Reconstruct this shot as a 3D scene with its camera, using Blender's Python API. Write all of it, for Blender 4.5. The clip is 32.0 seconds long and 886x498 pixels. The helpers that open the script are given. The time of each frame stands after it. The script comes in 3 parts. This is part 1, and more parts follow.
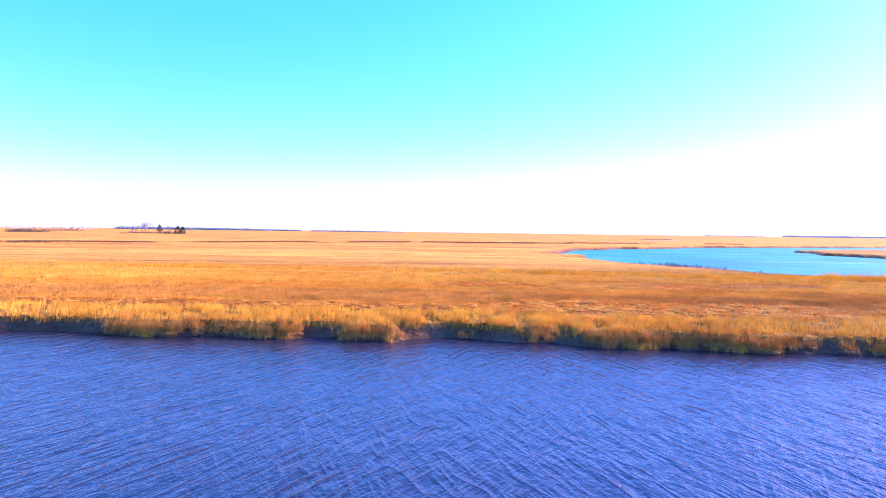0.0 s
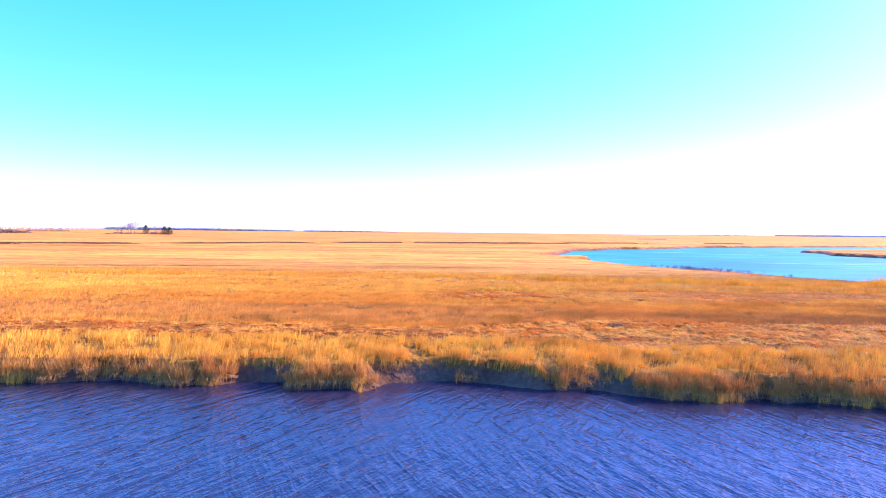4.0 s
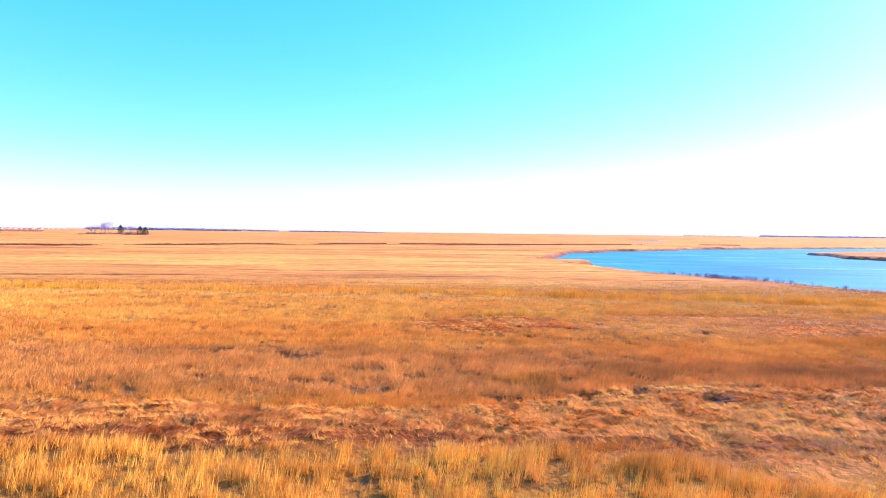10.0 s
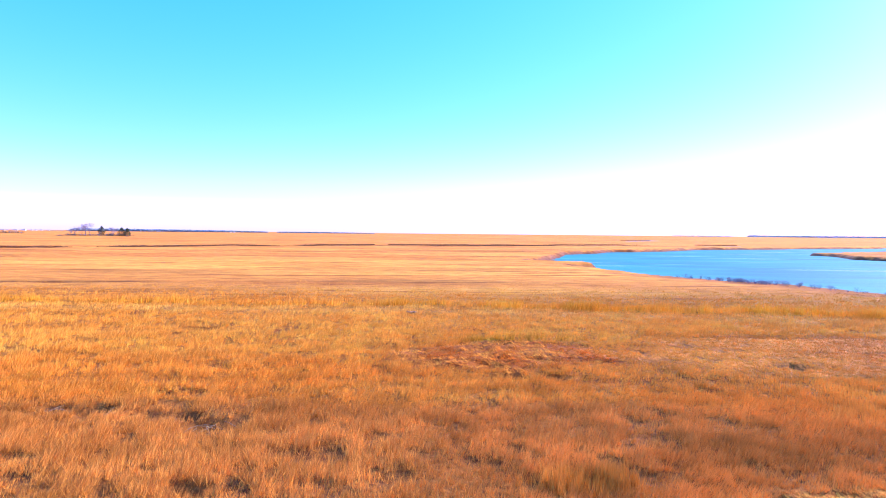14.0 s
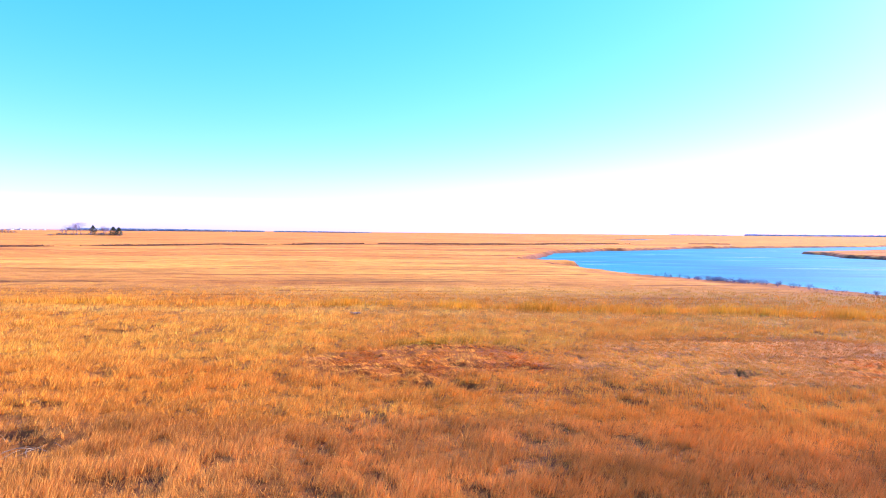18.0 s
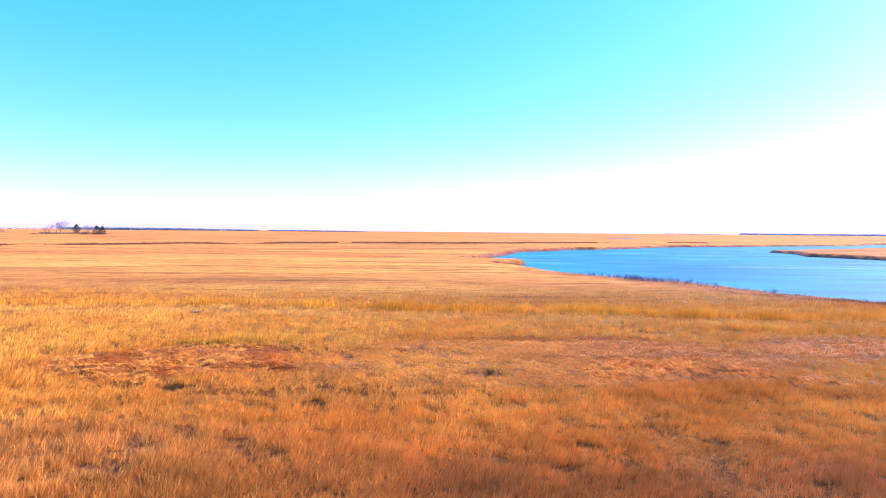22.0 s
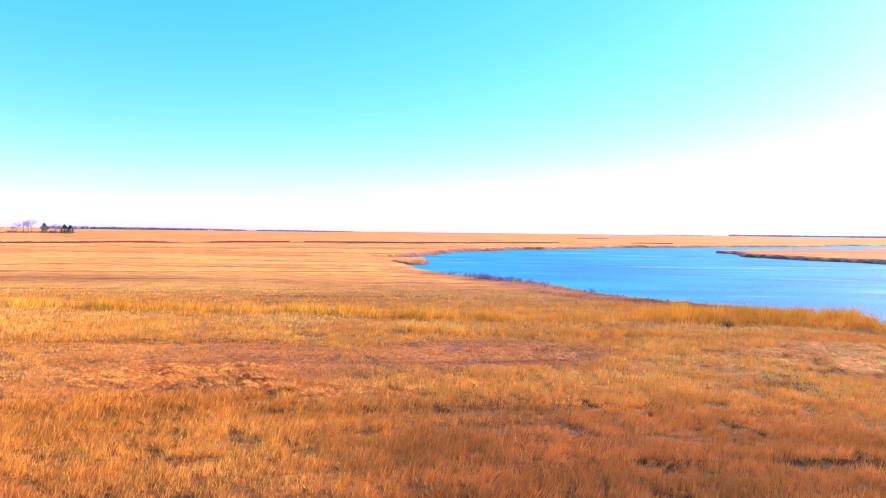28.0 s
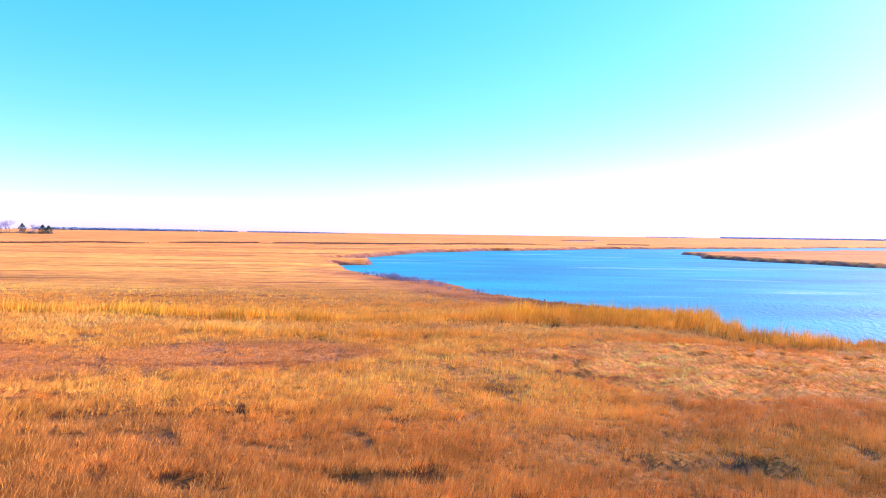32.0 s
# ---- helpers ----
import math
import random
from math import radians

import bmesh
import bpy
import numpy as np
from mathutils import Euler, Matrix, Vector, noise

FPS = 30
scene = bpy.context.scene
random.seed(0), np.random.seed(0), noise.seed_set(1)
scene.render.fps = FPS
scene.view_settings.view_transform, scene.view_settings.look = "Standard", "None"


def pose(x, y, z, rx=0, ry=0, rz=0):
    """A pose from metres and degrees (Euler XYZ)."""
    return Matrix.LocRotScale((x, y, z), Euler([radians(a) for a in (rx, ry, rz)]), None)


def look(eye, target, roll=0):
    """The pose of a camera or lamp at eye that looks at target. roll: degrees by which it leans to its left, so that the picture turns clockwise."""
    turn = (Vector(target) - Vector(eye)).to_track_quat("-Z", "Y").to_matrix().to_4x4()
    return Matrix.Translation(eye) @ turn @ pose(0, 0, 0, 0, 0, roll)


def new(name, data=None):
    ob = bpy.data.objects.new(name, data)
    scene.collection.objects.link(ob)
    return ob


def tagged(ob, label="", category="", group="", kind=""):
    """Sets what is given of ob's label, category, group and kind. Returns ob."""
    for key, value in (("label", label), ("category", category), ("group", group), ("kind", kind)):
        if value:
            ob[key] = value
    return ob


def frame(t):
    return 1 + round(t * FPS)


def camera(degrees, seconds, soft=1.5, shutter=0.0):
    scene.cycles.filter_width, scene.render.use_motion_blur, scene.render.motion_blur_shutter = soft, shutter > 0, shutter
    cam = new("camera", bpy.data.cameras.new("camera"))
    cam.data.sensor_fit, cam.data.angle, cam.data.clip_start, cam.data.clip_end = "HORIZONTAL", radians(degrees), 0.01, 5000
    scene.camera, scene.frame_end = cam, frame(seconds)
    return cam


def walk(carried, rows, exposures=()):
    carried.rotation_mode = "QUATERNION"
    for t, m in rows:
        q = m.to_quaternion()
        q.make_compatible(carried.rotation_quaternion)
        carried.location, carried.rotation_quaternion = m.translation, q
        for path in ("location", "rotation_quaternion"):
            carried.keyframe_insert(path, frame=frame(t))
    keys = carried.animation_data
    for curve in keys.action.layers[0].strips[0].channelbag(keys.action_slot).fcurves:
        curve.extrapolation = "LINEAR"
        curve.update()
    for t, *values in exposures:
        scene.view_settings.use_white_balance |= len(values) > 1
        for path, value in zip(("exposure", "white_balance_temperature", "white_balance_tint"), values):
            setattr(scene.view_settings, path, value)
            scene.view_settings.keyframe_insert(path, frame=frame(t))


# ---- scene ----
cam = camera(73.0, 32.0, soft=0.95)
ROWS = [
    (0.0, 2.343, 0.521, 5.225, 2.677, -1.658, 0.748),
    (0.5, 2.250, 1.595, 5.250, 2.594, -1.661, 0.733),
    (1.0, 2.172, 2.706, 5.266, 2.514, -1.662, 0.717),
    (1.5, 2.124, 3.893, 5.277, 2.441, -1.661, 0.701),
    (2.0, 2.094, 5.125, 5.276, 2.369, -1.659, 0.684),
    (2.5, 2.074, 6.370, 5.271, 2.294, -1.658, 0.668),
    (3.0, 2.054, 7.616, 5.270, 2.215, -1.658, 0.653),
    (3.5, 2.024, 8.848, 5.230, 2.131, -1.658, 0.640),
    (5.5, 1.854, 13.559, 5.489, 1.772, -1.661, 0.600),
    (6.0, 1.783, 14.798, 5.483, 1.671, -1.643, 0.624),
    (6.5, 1.723, 15.992, 5.482, 1.548, -1.635, 0.658),
    (7.0, 1.667, 17.153, 5.493, 1.430, -1.627, 0.654),
    (7.5, 1.641, 18.271, 5.482, 1.316, -1.621, 0.680),
    (8.0, 1.623, 19.333, 5.499, 1.208, -1.626, 0.677),
    (8.5, 1.620, 20.360, 5.509, 1.091, -1.621, 0.694),
    (9.0, 1.606, 21.381, 5.527, 0.991, -1.616, 0.701),
    (9.5, 1.602, 22.435, 5.514, 0.894, -1.610, 0.709),
    (10.0, 1.587, 23.520, 5.498, 0.783, -1.622, 0.687),
    (10.5, 1.583, 24.623, 5.486, 0.682, -1.620, 0.656),
    (11.0, 1.557, 25.744, 5.479, 0.565, -1.606, 0.643),
    (11.5, 1.527, 26.868, 5.468, 0.443, -1.610, 0.639),
    (12.0, 1.484, 28.005, 5.456, 0.320, -1.583, 0.614),
    (12.5, 1.437, 29.130, 5.459, 0.205, -1.575, 0.618),
    (13.0, 1.407, 30.267, 5.426, 0.088, -1.558, 0.592),
    (13.5, 1.371, 31.412, 5.391, -0.042, -1.533, 0.575),
    (15.5, 1.315, 34.228, 5.302, -0.343, -1.525, 0.559),
    (16.0, 1.635, 34.318, 5.250, -0.307, -1.532, 0.552),
    (16.5, 2.154, 34.391, 5.224, -0.298, -1.550, 0.537),
    (17.0, 2.827, 34.456, 5.234, -0.317, -1.567, 0.524),
    (17.5, 3.609, 34.518, 5.234, -0.350, -1.592, 0.511),
    (18.0, 4.486, 34.583, 5.217, -0.368, -1.605, 0.507),
    (18.5, 5.451, 34.648, 5.190, -0.396, -1.617, 0.513),
    (19.0, 6.408, 34.712, 5.188, -0.431, -1.628, 0.477),
    (19.5, 7.511, 34.768, 5.177, -0.472, -1.650, 0.499),
    (20.0, 8.662, 34.822, 5.181, -0.505, -1.673, 0.500),
    (20.5, 9.865, 34.884, 5.192, -0.547, -1.677, 0.481),
    (21.0, 11.095, 34.940, 5.202, -0.572, -1.702, 0.512),
    (21.5, 12.340, 35.006, 5.201, -0.622, -1.699, 0.495),
    (22.0, 13.600, 35.106, 5.189, -0.657, -1.696, 0.509),
    (22.5, 14.894, 35.212, 5.185, -0.706, -1.713, 0.511),
    (23.0, 16.205, 35.335, 5.187, -0.754, -1.727, 0.472),
    (23.5, 17.525, 35.480, 5.170, -0.831, -1.718, 0.459),
    (24.0, 18.865, 35.654, 5.160, -0.910, -1.726, 0.474),
    (24.5, 20.207, 35.851, 5.131, -0.980, -1.733, 0.558),
    (25.0, 21.537, 36.052, 5.110, -1.051, -1.729, 0.602),
    (25.5, 22.873, 36.271, 5.087, -1.126, -1.716, 0.648),
    (27.5, 28.526, 37.273, 5.009, -1.198, -1.668, 0.655),
    (28.0, 29.856, 37.508, 4.977, -1.243, -1.642, 0.678),
    (28.5, 31.159, 37.698, 4.937, -1.285, -1.615, 0.693),
    (29.0, 32.433, 37.864, 4.907, -1.350, -1.607, 0.700),
    (29.5, 33.694, 37.997, 4.888, -1.400, -1.580, 0.747),
    (30.0, 34.958, 38.129, 4.860, -1.474, -1.563, 0.745),
    (30.5, 36.195, 38.273, 4.825, -1.533, -1.538, 0.743),
    (31.0, 37.433, 38.401, 4.809, -1.578, -1.523, 0.760),
    (31.5, 38.528, 38.516, 4.828, -1.692, -1.499, 0.808),
    (32.0, 38.915, 38.592, 4.795, -1.818, -1.465, 0.806),
]


def aim(x, y, z, yaw, pitch, roll):
    """A camera pose from a place and degrees: yaw to the left of +y, pitch up, roll as look()."""
    a, b = radians(yaw), radians(pitch)
    ahead = Vector((-math.sin(a) * math.cos(b), math.cos(a) * math.cos(b), math.sin(b)))
    return look((x, y, z), Vector((x, y, z)) + ahead, roll)


walk(cam, [(t, aim(*row)) for t, *row in ROWS], exposures=[(0.0, 1.54), (6.0, 1.61), (8.0, 1.56), (10.0, 1.43), (12.0, 1.36), (32.0, 1.31)])

# ---- world and sun ----
SUN_ELEVATION, SUN_AZIMUTH = 26.0, 64.0          # degrees; azimuth clockwise from +y
world = bpy.data.worlds.new("sky")
scene.world = world
world.use_nodes = True
wn = world.node_tree.nodes
wn.clear()
sky = wn.new("ShaderNodeTexSky")
sky.sky_type, sky.sun_disc = "NISHITA", False
sky.sun_elevation, sky.sun_rotation = radians(SUN_ELEVATION), radians(SUN_AZIMUTH)
sky.air_density, sky.dust_density, sky.ozone_density = 1.0, 0.4, 2.0
vivid = wn.new("ShaderNodeHueSaturation")
vivid.inputs["Hue"].default_value = 0.472
vivid.inputs["Saturation"].default_value = 1.36
parted, joined = wn.new("ShaderNodeSeparateColor"), wn.new("ShaderNodeCombineColor")
back = wn.new("ShaderNodeBackground")
back.inputs["Strength"].default_value = 0.125
wout = wn.new("ShaderNodeOutputWorld")
world.node_tree.links.new(sky.outputs["Color"], vivid.inputs["Color"])
world.node_tree.links.new(vivid.outputs["Color"], parted.inputs["Color"])
for channel, slope, gain in (("Red", 1.05, 0.66), ("Green", 0.66, 1.25), ("Blue", 0.8, 2.8)):
    curve, level = wn.new("ShaderNodeMath"), wn.new("ShaderNodeMath")
    curve.operation, level.operation = "POWER", "MULTIPLY"
    curve.inputs[1].default_value, level.inputs[1].default_value = slope, gain
    world.node_tree.links.new(parted.outputs[channel], curve.inputs[0])
    world.node_tree.links.new(curve.outputs[0], level.inputs[0])
    world.node_tree.links.new(level.outputs[0], joined.inputs[channel])
world.node_tree.links.new(joined.outputs["Color"], back.inputs["Color"])
world.node_tree.links.new(back.outputs["Background"], wout.inputs["Surface"])

sun_data = bpy.data.lights.new("sun", "SUN")
sun_data.energy, sun_data.angle, sun_data.color = 5.0, radians(0.53), (1.0, 0.83, 0.69)
sun = new("sun", sun_data)
az, el = radians(SUN_AZIMUTH), radians(SUN_ELEVATION)
sun_dir = Vector((math.sin(az) * math.cos(el), math.cos(az) * math.cos(el), math.sin(el)))
sun.matrix_world = look(sun_dir * 300, (0, 0, 0))

# ---- plan ----
WATER = -0.70
RIVER_BANK = [(-900, 40), (-120, 36), (-40, 34.2), (-24.6, 33.5), (-21, 33.6), (-17.6, 33.0), (-14, 32.6), (-12.6, 33.1),
              (-10.5, 33.1), (-8.8, 32.7), (-7.7, 32.8), (-6.8, 33.5), (-4.9, 33.6), (-4.3, 32.5), (-1.9, 32.5),
              (-1.5, 33.7), (0.5, 34.0), (2.5, 34.0), (4.1, 33.4), (5.8, 33.0), (7.6, 33.3), (8.6, 32.6), (11.2, 32.0),
              (12.6, 32.4), (14.1, 32.1), (17.2, 31.5), (19.5, 32.0), (23.4, 31.7), (60, 31), (900, 20)]
RIVER = RIVER_BANK + [(900, -75), (-900, -75)]
POND = [(22.8, 134), (25, 126), (29.5, 116), (34, 108), (37.5, 102.5), (40.5, 98.5), (42.7, 93), (44.5, 87.5), (47.5, 83),
        (50.5, 79.6), (52.6, 77.0), (54.2, 75.6), (56.4, 75.0), (56.2, 73.4), (55.0, 70.8), (54.9, 67.2), (56.2, 66.3), (60, 65.4), (75, 63.5),
        (140, 58), (900, 40), (900, 620), (337, 418), (270, 388), (235, 352), (160, 311), (108, 279), (92, 264), (62, 240),
        (37, 211), (31, 192), (28.5, 176), (24, 166), (18.5, 160), (17, 154), (22, 151.5), (27.6, 147.5), (28.4, 142), (24, 140)]
ISLE = [(120, 224), (121, 214.5), (112, 192), (117, 174), (123, 163), (129, 152), (150, 140), (420, 90), (420, 360), (244, 297),
        (180, 263), (136, 232)]
PANS = [[(130, 321), (150, 325), (153, 335), (132, 331)], [(152, 512), (198, 560), (200, 600), (158, 545)]]
CREEK = [(-260, 150), (-146, 183), (-125, 193), (-107, 211), (-81, 228), (-45, 256), (-11, 275), (20, 285), (60, 300), (100, 330)]


def lattice(ix, iy, seed):
    h = (ix.astype(np.int64) * 374761393 + iy.astype(np.int64) * 668265263 + seed * 1274126177) & 0x7FFFFFFF
    h = ((h ^ (h >> 13)) * 1103515245) & 0x7FFFFFFF
    return ((h ^ (h >> 16)) & 0xFFFF) / 65535.0


def value_noise(x, y, size, seed):
    u, v = np.asarray(x, float) / size, np.asarray(y, float) / size
    iu, iv = np.floor(u), np.floor(v)
    fu, fv = u - iu, v - iv
    fu, fv = fu * fu * (3 - 2 * fu), fv * fv * (3 - 2 * fv)
    a, b = lattice(iu, iv, seed), lattice(iu + 1, iv, seed)
    c, d = lattice(iu, iv + 1, seed), lattice(iu + 1, iv + 1, seed)
    return (a * (1 - fu) + b * fu) * (1 - fv) + (c * (1 - fu) + d * fu) * fv


def fbm(x, y, size, seed, octaves=3):
    """Noise from 0 to 1 with its largest features of that size in metres."""
    total, weight, amp = 0.0, 0.0, 1.0
    for k in range(octaves):
        total = total + amp * value_noise(x, y, size / 2.03**k, seed + 17 * k)
        weight, amp = weight + amp, amp * 0.55
    return total / weight


def signed(poly, x, y):
    """Distance from a polygon's edge, positive inside it."""
    best, inside = np.full(x.shape, 1e18), np.zeros(x.shape, bool)
    for (ax, ay), (bx, by) in zip(poly, poly[1:] + poly[:1]):
        ex, ey = bx - ax, by - ay
        s = np.clip(((x - ax) * ex + (y - ay) * ey) / (ex * ex + ey * ey), 0, 1)
        best = np.minimum(best, (x - ax - s * ex) ** 2 + (y - ay - s * ey) ** 2)
        if ay != by:
            inside ^= ((ay > y) != (by > y)) & (x < ex * (y - ay) / ey + ax)
    return np.where(inside, 1, -1) * np.sqrt(best)


def from_line(line, x, y):
    best = np.full(x.shape, 1e18)
    for (ax, ay), (bx, by) in zip(line, line[1:]):
        ex, ey = bx - ax, by - ay
        s = np.clip(((x - ax) * ex + (y - ay) * ey) / (ex * ex + ey * ey), 0, 1)
        best = np.minimum(best, (x - ax - s * ex) ** 2 + (y - ay - s * ey) ** 2)
    return np.sqrt(best)


def smooth(a, b, v):
    s = np.clip((v - a) / (b - a), 0, 1)
    return s * s * (3 - 2 * s)


def shore(x, y):
    """Metres from the nearest water's edge: positive on land; and the parts from the river, and from the pond."""
    wob = (fbm(x, y, 1.3, 5, 2) - 0.5) * 0.7 + (fbm(x, y, 0.5, 6, 2) - 0.5) * 0.35
    far = np.clip((y - 90) / 60, 0, 1) * (fbm(x, y, 14, 9, 2) - 0.5) * 7
    river = -signed(RIVER, x, y) + wob
    pond = -np.minimum(signed(POND, x, y), -signed(ISLE, x, y)) + wob + far
    return np.minimum(river, pond), river, pond


def blob(x, y, cx, cy, rx, ry, seed, turn=0.0, soft=0.25):
    c, s = math.cos(radians(turn)), math.sin(radians(turn))
    u, v = ((x - cx) * c + (y - cy) * s) / rx, (-(x - cx) * s + (y - cy) * c) / ry
    r = np.sqrt(u * u + v * v) + (fbm(x, y, max(rx, ry) * 0.45, seed, 3) - 0.5) * 0.8
    return 1 - smooth(1 - soft, 1 + soft, r)


def band(y, low, high, soft):
    return smooth(low - soft, low + soft, y) * (1 - smooth(high - soft, high + soft, y))


HAY_SITES = [(4.0, 57.8, 4.8, 3.2, 10, 11), (22.6, 56.6, 3.3, 1.9, 0, 12), (26.5, 55.2, 2.6, 0.7, -3, 17), (51.5, 59.0, 8.0, 4.4, 0, 13)]


# Bare dark pockets in the turf: place and half-width.
POCKETS = [(-9.7, 49.5, 0.5, 0.3), (-8.4, 49.3, 1.0, 0.4), (-6.3, 48.9, 0.8, 0.35), (-4.9, 48.1, 0.7, 0.35), (-11.0, 63.9, 0.9, 0.4),
           (10.2, 52.0, 0.5, 0.4), (35.9, 60.0, 0.45, 0.7), (41.0, 56.1, 0.5, 0.3), (5.4, 53.6, 0.9, 0.3), (3.9, 53.9, 0.5, 0.25),
           (22.8, 55.8, 0.8, 0.35), (8.0, 43.4, 0.4, 0.35), (10.4, 42.7, 0.5, 0.3), (6.2, 42.9, 0.4, 0.25), (-5.6, 39.4, 0.4, 0.3),
           (-12.4, 39.0, 0.6, 0.3), (45.6, 68.2, 0.9, 0.35), (43.6, 57.8, 0.6, 0.25),
           (15.5, 55.9, 0.8, 0.22), (45.2, 50.2, 1.4, 0.25), (38.5, 49.6, 1.5, 0.22), (34.5, 49.5, 0.8, 0.2), (-1.0, 43.0, 0.8, 0.3), (-3.4, 44.2, 0.6, 0.3)]


def pockets(x, y):
    worst = 0.0 * x
    for cx, cy, rx, ry in POCKETS:
        worst = np.maximum(worst, 1 - smooth(0.6, 1.25, np.hypot((x - cx) / rx, (y - cy) / ry) / 1.25 + (fbm(x, y, 0.5, 33, 2) - 0.5) * 2.6))
    return worst


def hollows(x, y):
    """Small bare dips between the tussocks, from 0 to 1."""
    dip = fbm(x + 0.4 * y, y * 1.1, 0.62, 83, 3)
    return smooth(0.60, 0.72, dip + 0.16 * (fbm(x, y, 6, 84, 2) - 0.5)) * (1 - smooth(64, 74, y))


def outcrop(x):
    """Where the turf of the river bank juts out into the water, from 0 to 1."""
    px, py = zip(*RIVER_BANK)
    return 1 - smooth(-0.45, 0.12, np.interp(x, px, py) - (33.3 - 0.085 * np.clip(x - 5, 0, 16)))


def hay_mats(x, y):
    """Where the salt hay lies in mats, from 0 to 1."""
    w1 = (fbm(x, y, 9, 31, 3) - 0.5) * 5
    hay = band(y + w1 * 0.45 - 2.6 * smooth(1, 10, x) * smooth(38, 41, y), 37.9, 41.2, 0.6) * (1 - smooth(24, 30, x))
    hay = np.maximum(hay, 0.9 * blob(x, y, 14, 40.5, 10, 3.8, 41, -4))
    for cx, cy, rx, ry, turn, seed in HAY_SITES:
        hay = np.maximum(hay, blob(x, y, cx, cy, rx, ry, seed, turn))
    return hay


def cover(x, y):
    """What grows at a place: height in metres, colour, how far the stems lie flat, and how open the stand is."""
    land, river, pond = shore(x, y)
    w1 = (fbm(x, y, 9, 31, 3) - 0.5) * 5
    hay = hay_mats(x, y)
    brown = np.maximum(blob(x, y, 17, 58.6, 10.5, 4.5, 15, 4), blob(x, y, 32, 61, 6, 2.6, 16, 0))
    # Red-brown grass, with the look of its backlit, shaded sides put into the tone.
    umber_shade = 0.88 * band(y + w1 * 0.4, 40.8, 47.5, 1.5) * smooth(7, 17, x) * (1 - smooth(28, 37, x)) * (0.6 + 0.4 * smooth(0.4, 0.6, fbm(x, y, 5, 35, 3)))
    umber_shade = np.maximum(umber_shade, band(y + w1 * 0.3, 42, 53.5, 1.5) * smooth(25, 32, x) * (0.5 - 0.3 * smooth(32, 42, x)))
    mauve = band(y + w1 * 0.25, 42.5, 50.0, 0.7) * (1 - smooth(5, 16, x))
    line = 74.6 - 0.16 * np.clip(x - 2, 0, 30) + (fbm(x, y * 0.3, 12, 44, 2) - 0.5) * 2.5
    yellow = band(y, line - 0.5, line + 1.2, 0.3) * (0.30 + 0.70 * smooth(0.40, 0.58, fbm(x, y * 0.2, 6, 45, 3)))
    yellow = np.maximum(yellow, band(y, line - 5.0, line - 4.2, 0.4) * 0.6 * smooth(26, 31, x) * (1 - smooth(38, 44, x)))
    yellow = np.maximum(yellow, blob(x, y, 49.5, 71.0, 7.5, 2.6, 46, -4))
    yellow = np.maximum(yellow, (0.9 - 0.75 * smooth(56, 59.5, x)) * smooth(50, 54, x) * band(land, -1, 2.2, 0.6) * (y < 80) * (y > 55))
    yellow = np.maximum(yellow, 0.45 * blob(x, y, 4.3, 44.6, 1.4, 0.5, 47))
    yellow = np.maximum(yellow, 0.4 * blob(x, y, -1.2, 41.2, 1.0, 0.4, 48))
    straw = band(y, line - 4.2, line - 1.4, 0.8) * 0.8
    levee = band(river, -3, 4.6 + w1 * 0.2, 0.9)
    pondside = band(pond, -3, 6.5, 1.8) * smooth(72, 80, y) * (1 - smooth(108, 122, y))
    far = smooth(74, 92, y)
    height = 0.27 + 0.0 * x
    colour = np.zeros(x.shape + (3,)) + (0.53, 0.26, 0.08)
    warm = fbm(x, y * 1.4, 16, 71, 3)[..., None]
    colour = colour * (1 - 0.35 * smooth(0.45, 0.7, warm)) + np.array((0.43, 0.19, 0.075)) * 0.35 * smooth(0.45, 0.7, warm)
    golden = smooth(0.5, 0.75, fbm(x, y * 1.6, 11, 73, 3) + 0.18 * (1 - smooth(-12, 10, x)) * smooth(48, 54, y)) * 0.7

    def mix(weight, tone, tall):
        nonlocal colour, height
        colour = colour * (1 - weight[..., None]) + np.array(tone) * weight[..., None]
        height = height * (1 - weight) + tall * weight

    mix(golden, (0.56, 0.25, 0.07), 0.36)
    mix(mauve * 0.75, (0.45, 0.222, 0.11), 0.36)
    mix(umber_shade * 0.85, (0.27, 0.115, 0.085), 0.36)
    mix(0.8 * blob(x, y, 40, 57, 7, 4.5, 37), (0.62, 0.30, 0.095), 0.26)
    mix(far * 0.9, (0.64, 0.31, 0.125), 0.22)
    mix(far * 0.6 * smooth(0.45, 0.65, fbm(x * 0.35, y, 22, 75, 3)), (0.68, 0.37, 0.135), 0.26)
    mix(far * 0.5 * smooth(0.55, 0.7, fbm(x * 0.3, y, 17, 77, 3)), (0.50, 0.235, 0.08), 0.2)
    mix(far * 0.75 * smooth(0.56, 0.70, fbm(x * 0.16, y, 6, 99, 3)), (0.33, 0.16, 0.06), 0.3)
    mix(far * 0.7 * smooth(0.50, 0.74, fbm(x * 0.14, y, 12, 101, 3)), (0.69, 0.39, 0.14), 0.3)
    mix(0.65 * band(y + w1 * 0.4, 56, 74, 2.0) * (1 - smooth(44, 52, x)), (0.66, 0.34, 0.11), 0.32)
    mix(straw * 0.75, (0.60, 0.34, 0.16), 0.26)
    mix(brown * 0.9, (0.56, 0.27, 0.085), 0.18)
    mix(brown * 0.85 * smooth(14, 24, x), (0.44, 0.19, 0.09), 0.18)
    mix(yellow * (0.7 + 0.3 * smooth(0.38, 0.58, fbm(x * 0.5, y * 1.2, 2.4, 49, 3))), (0.52, 0.30, 0.048), 0.72 + 0.12 * smooth(38, 46, x))
    mix(levee, (0.58, 0.318, 0.09), 0.40)
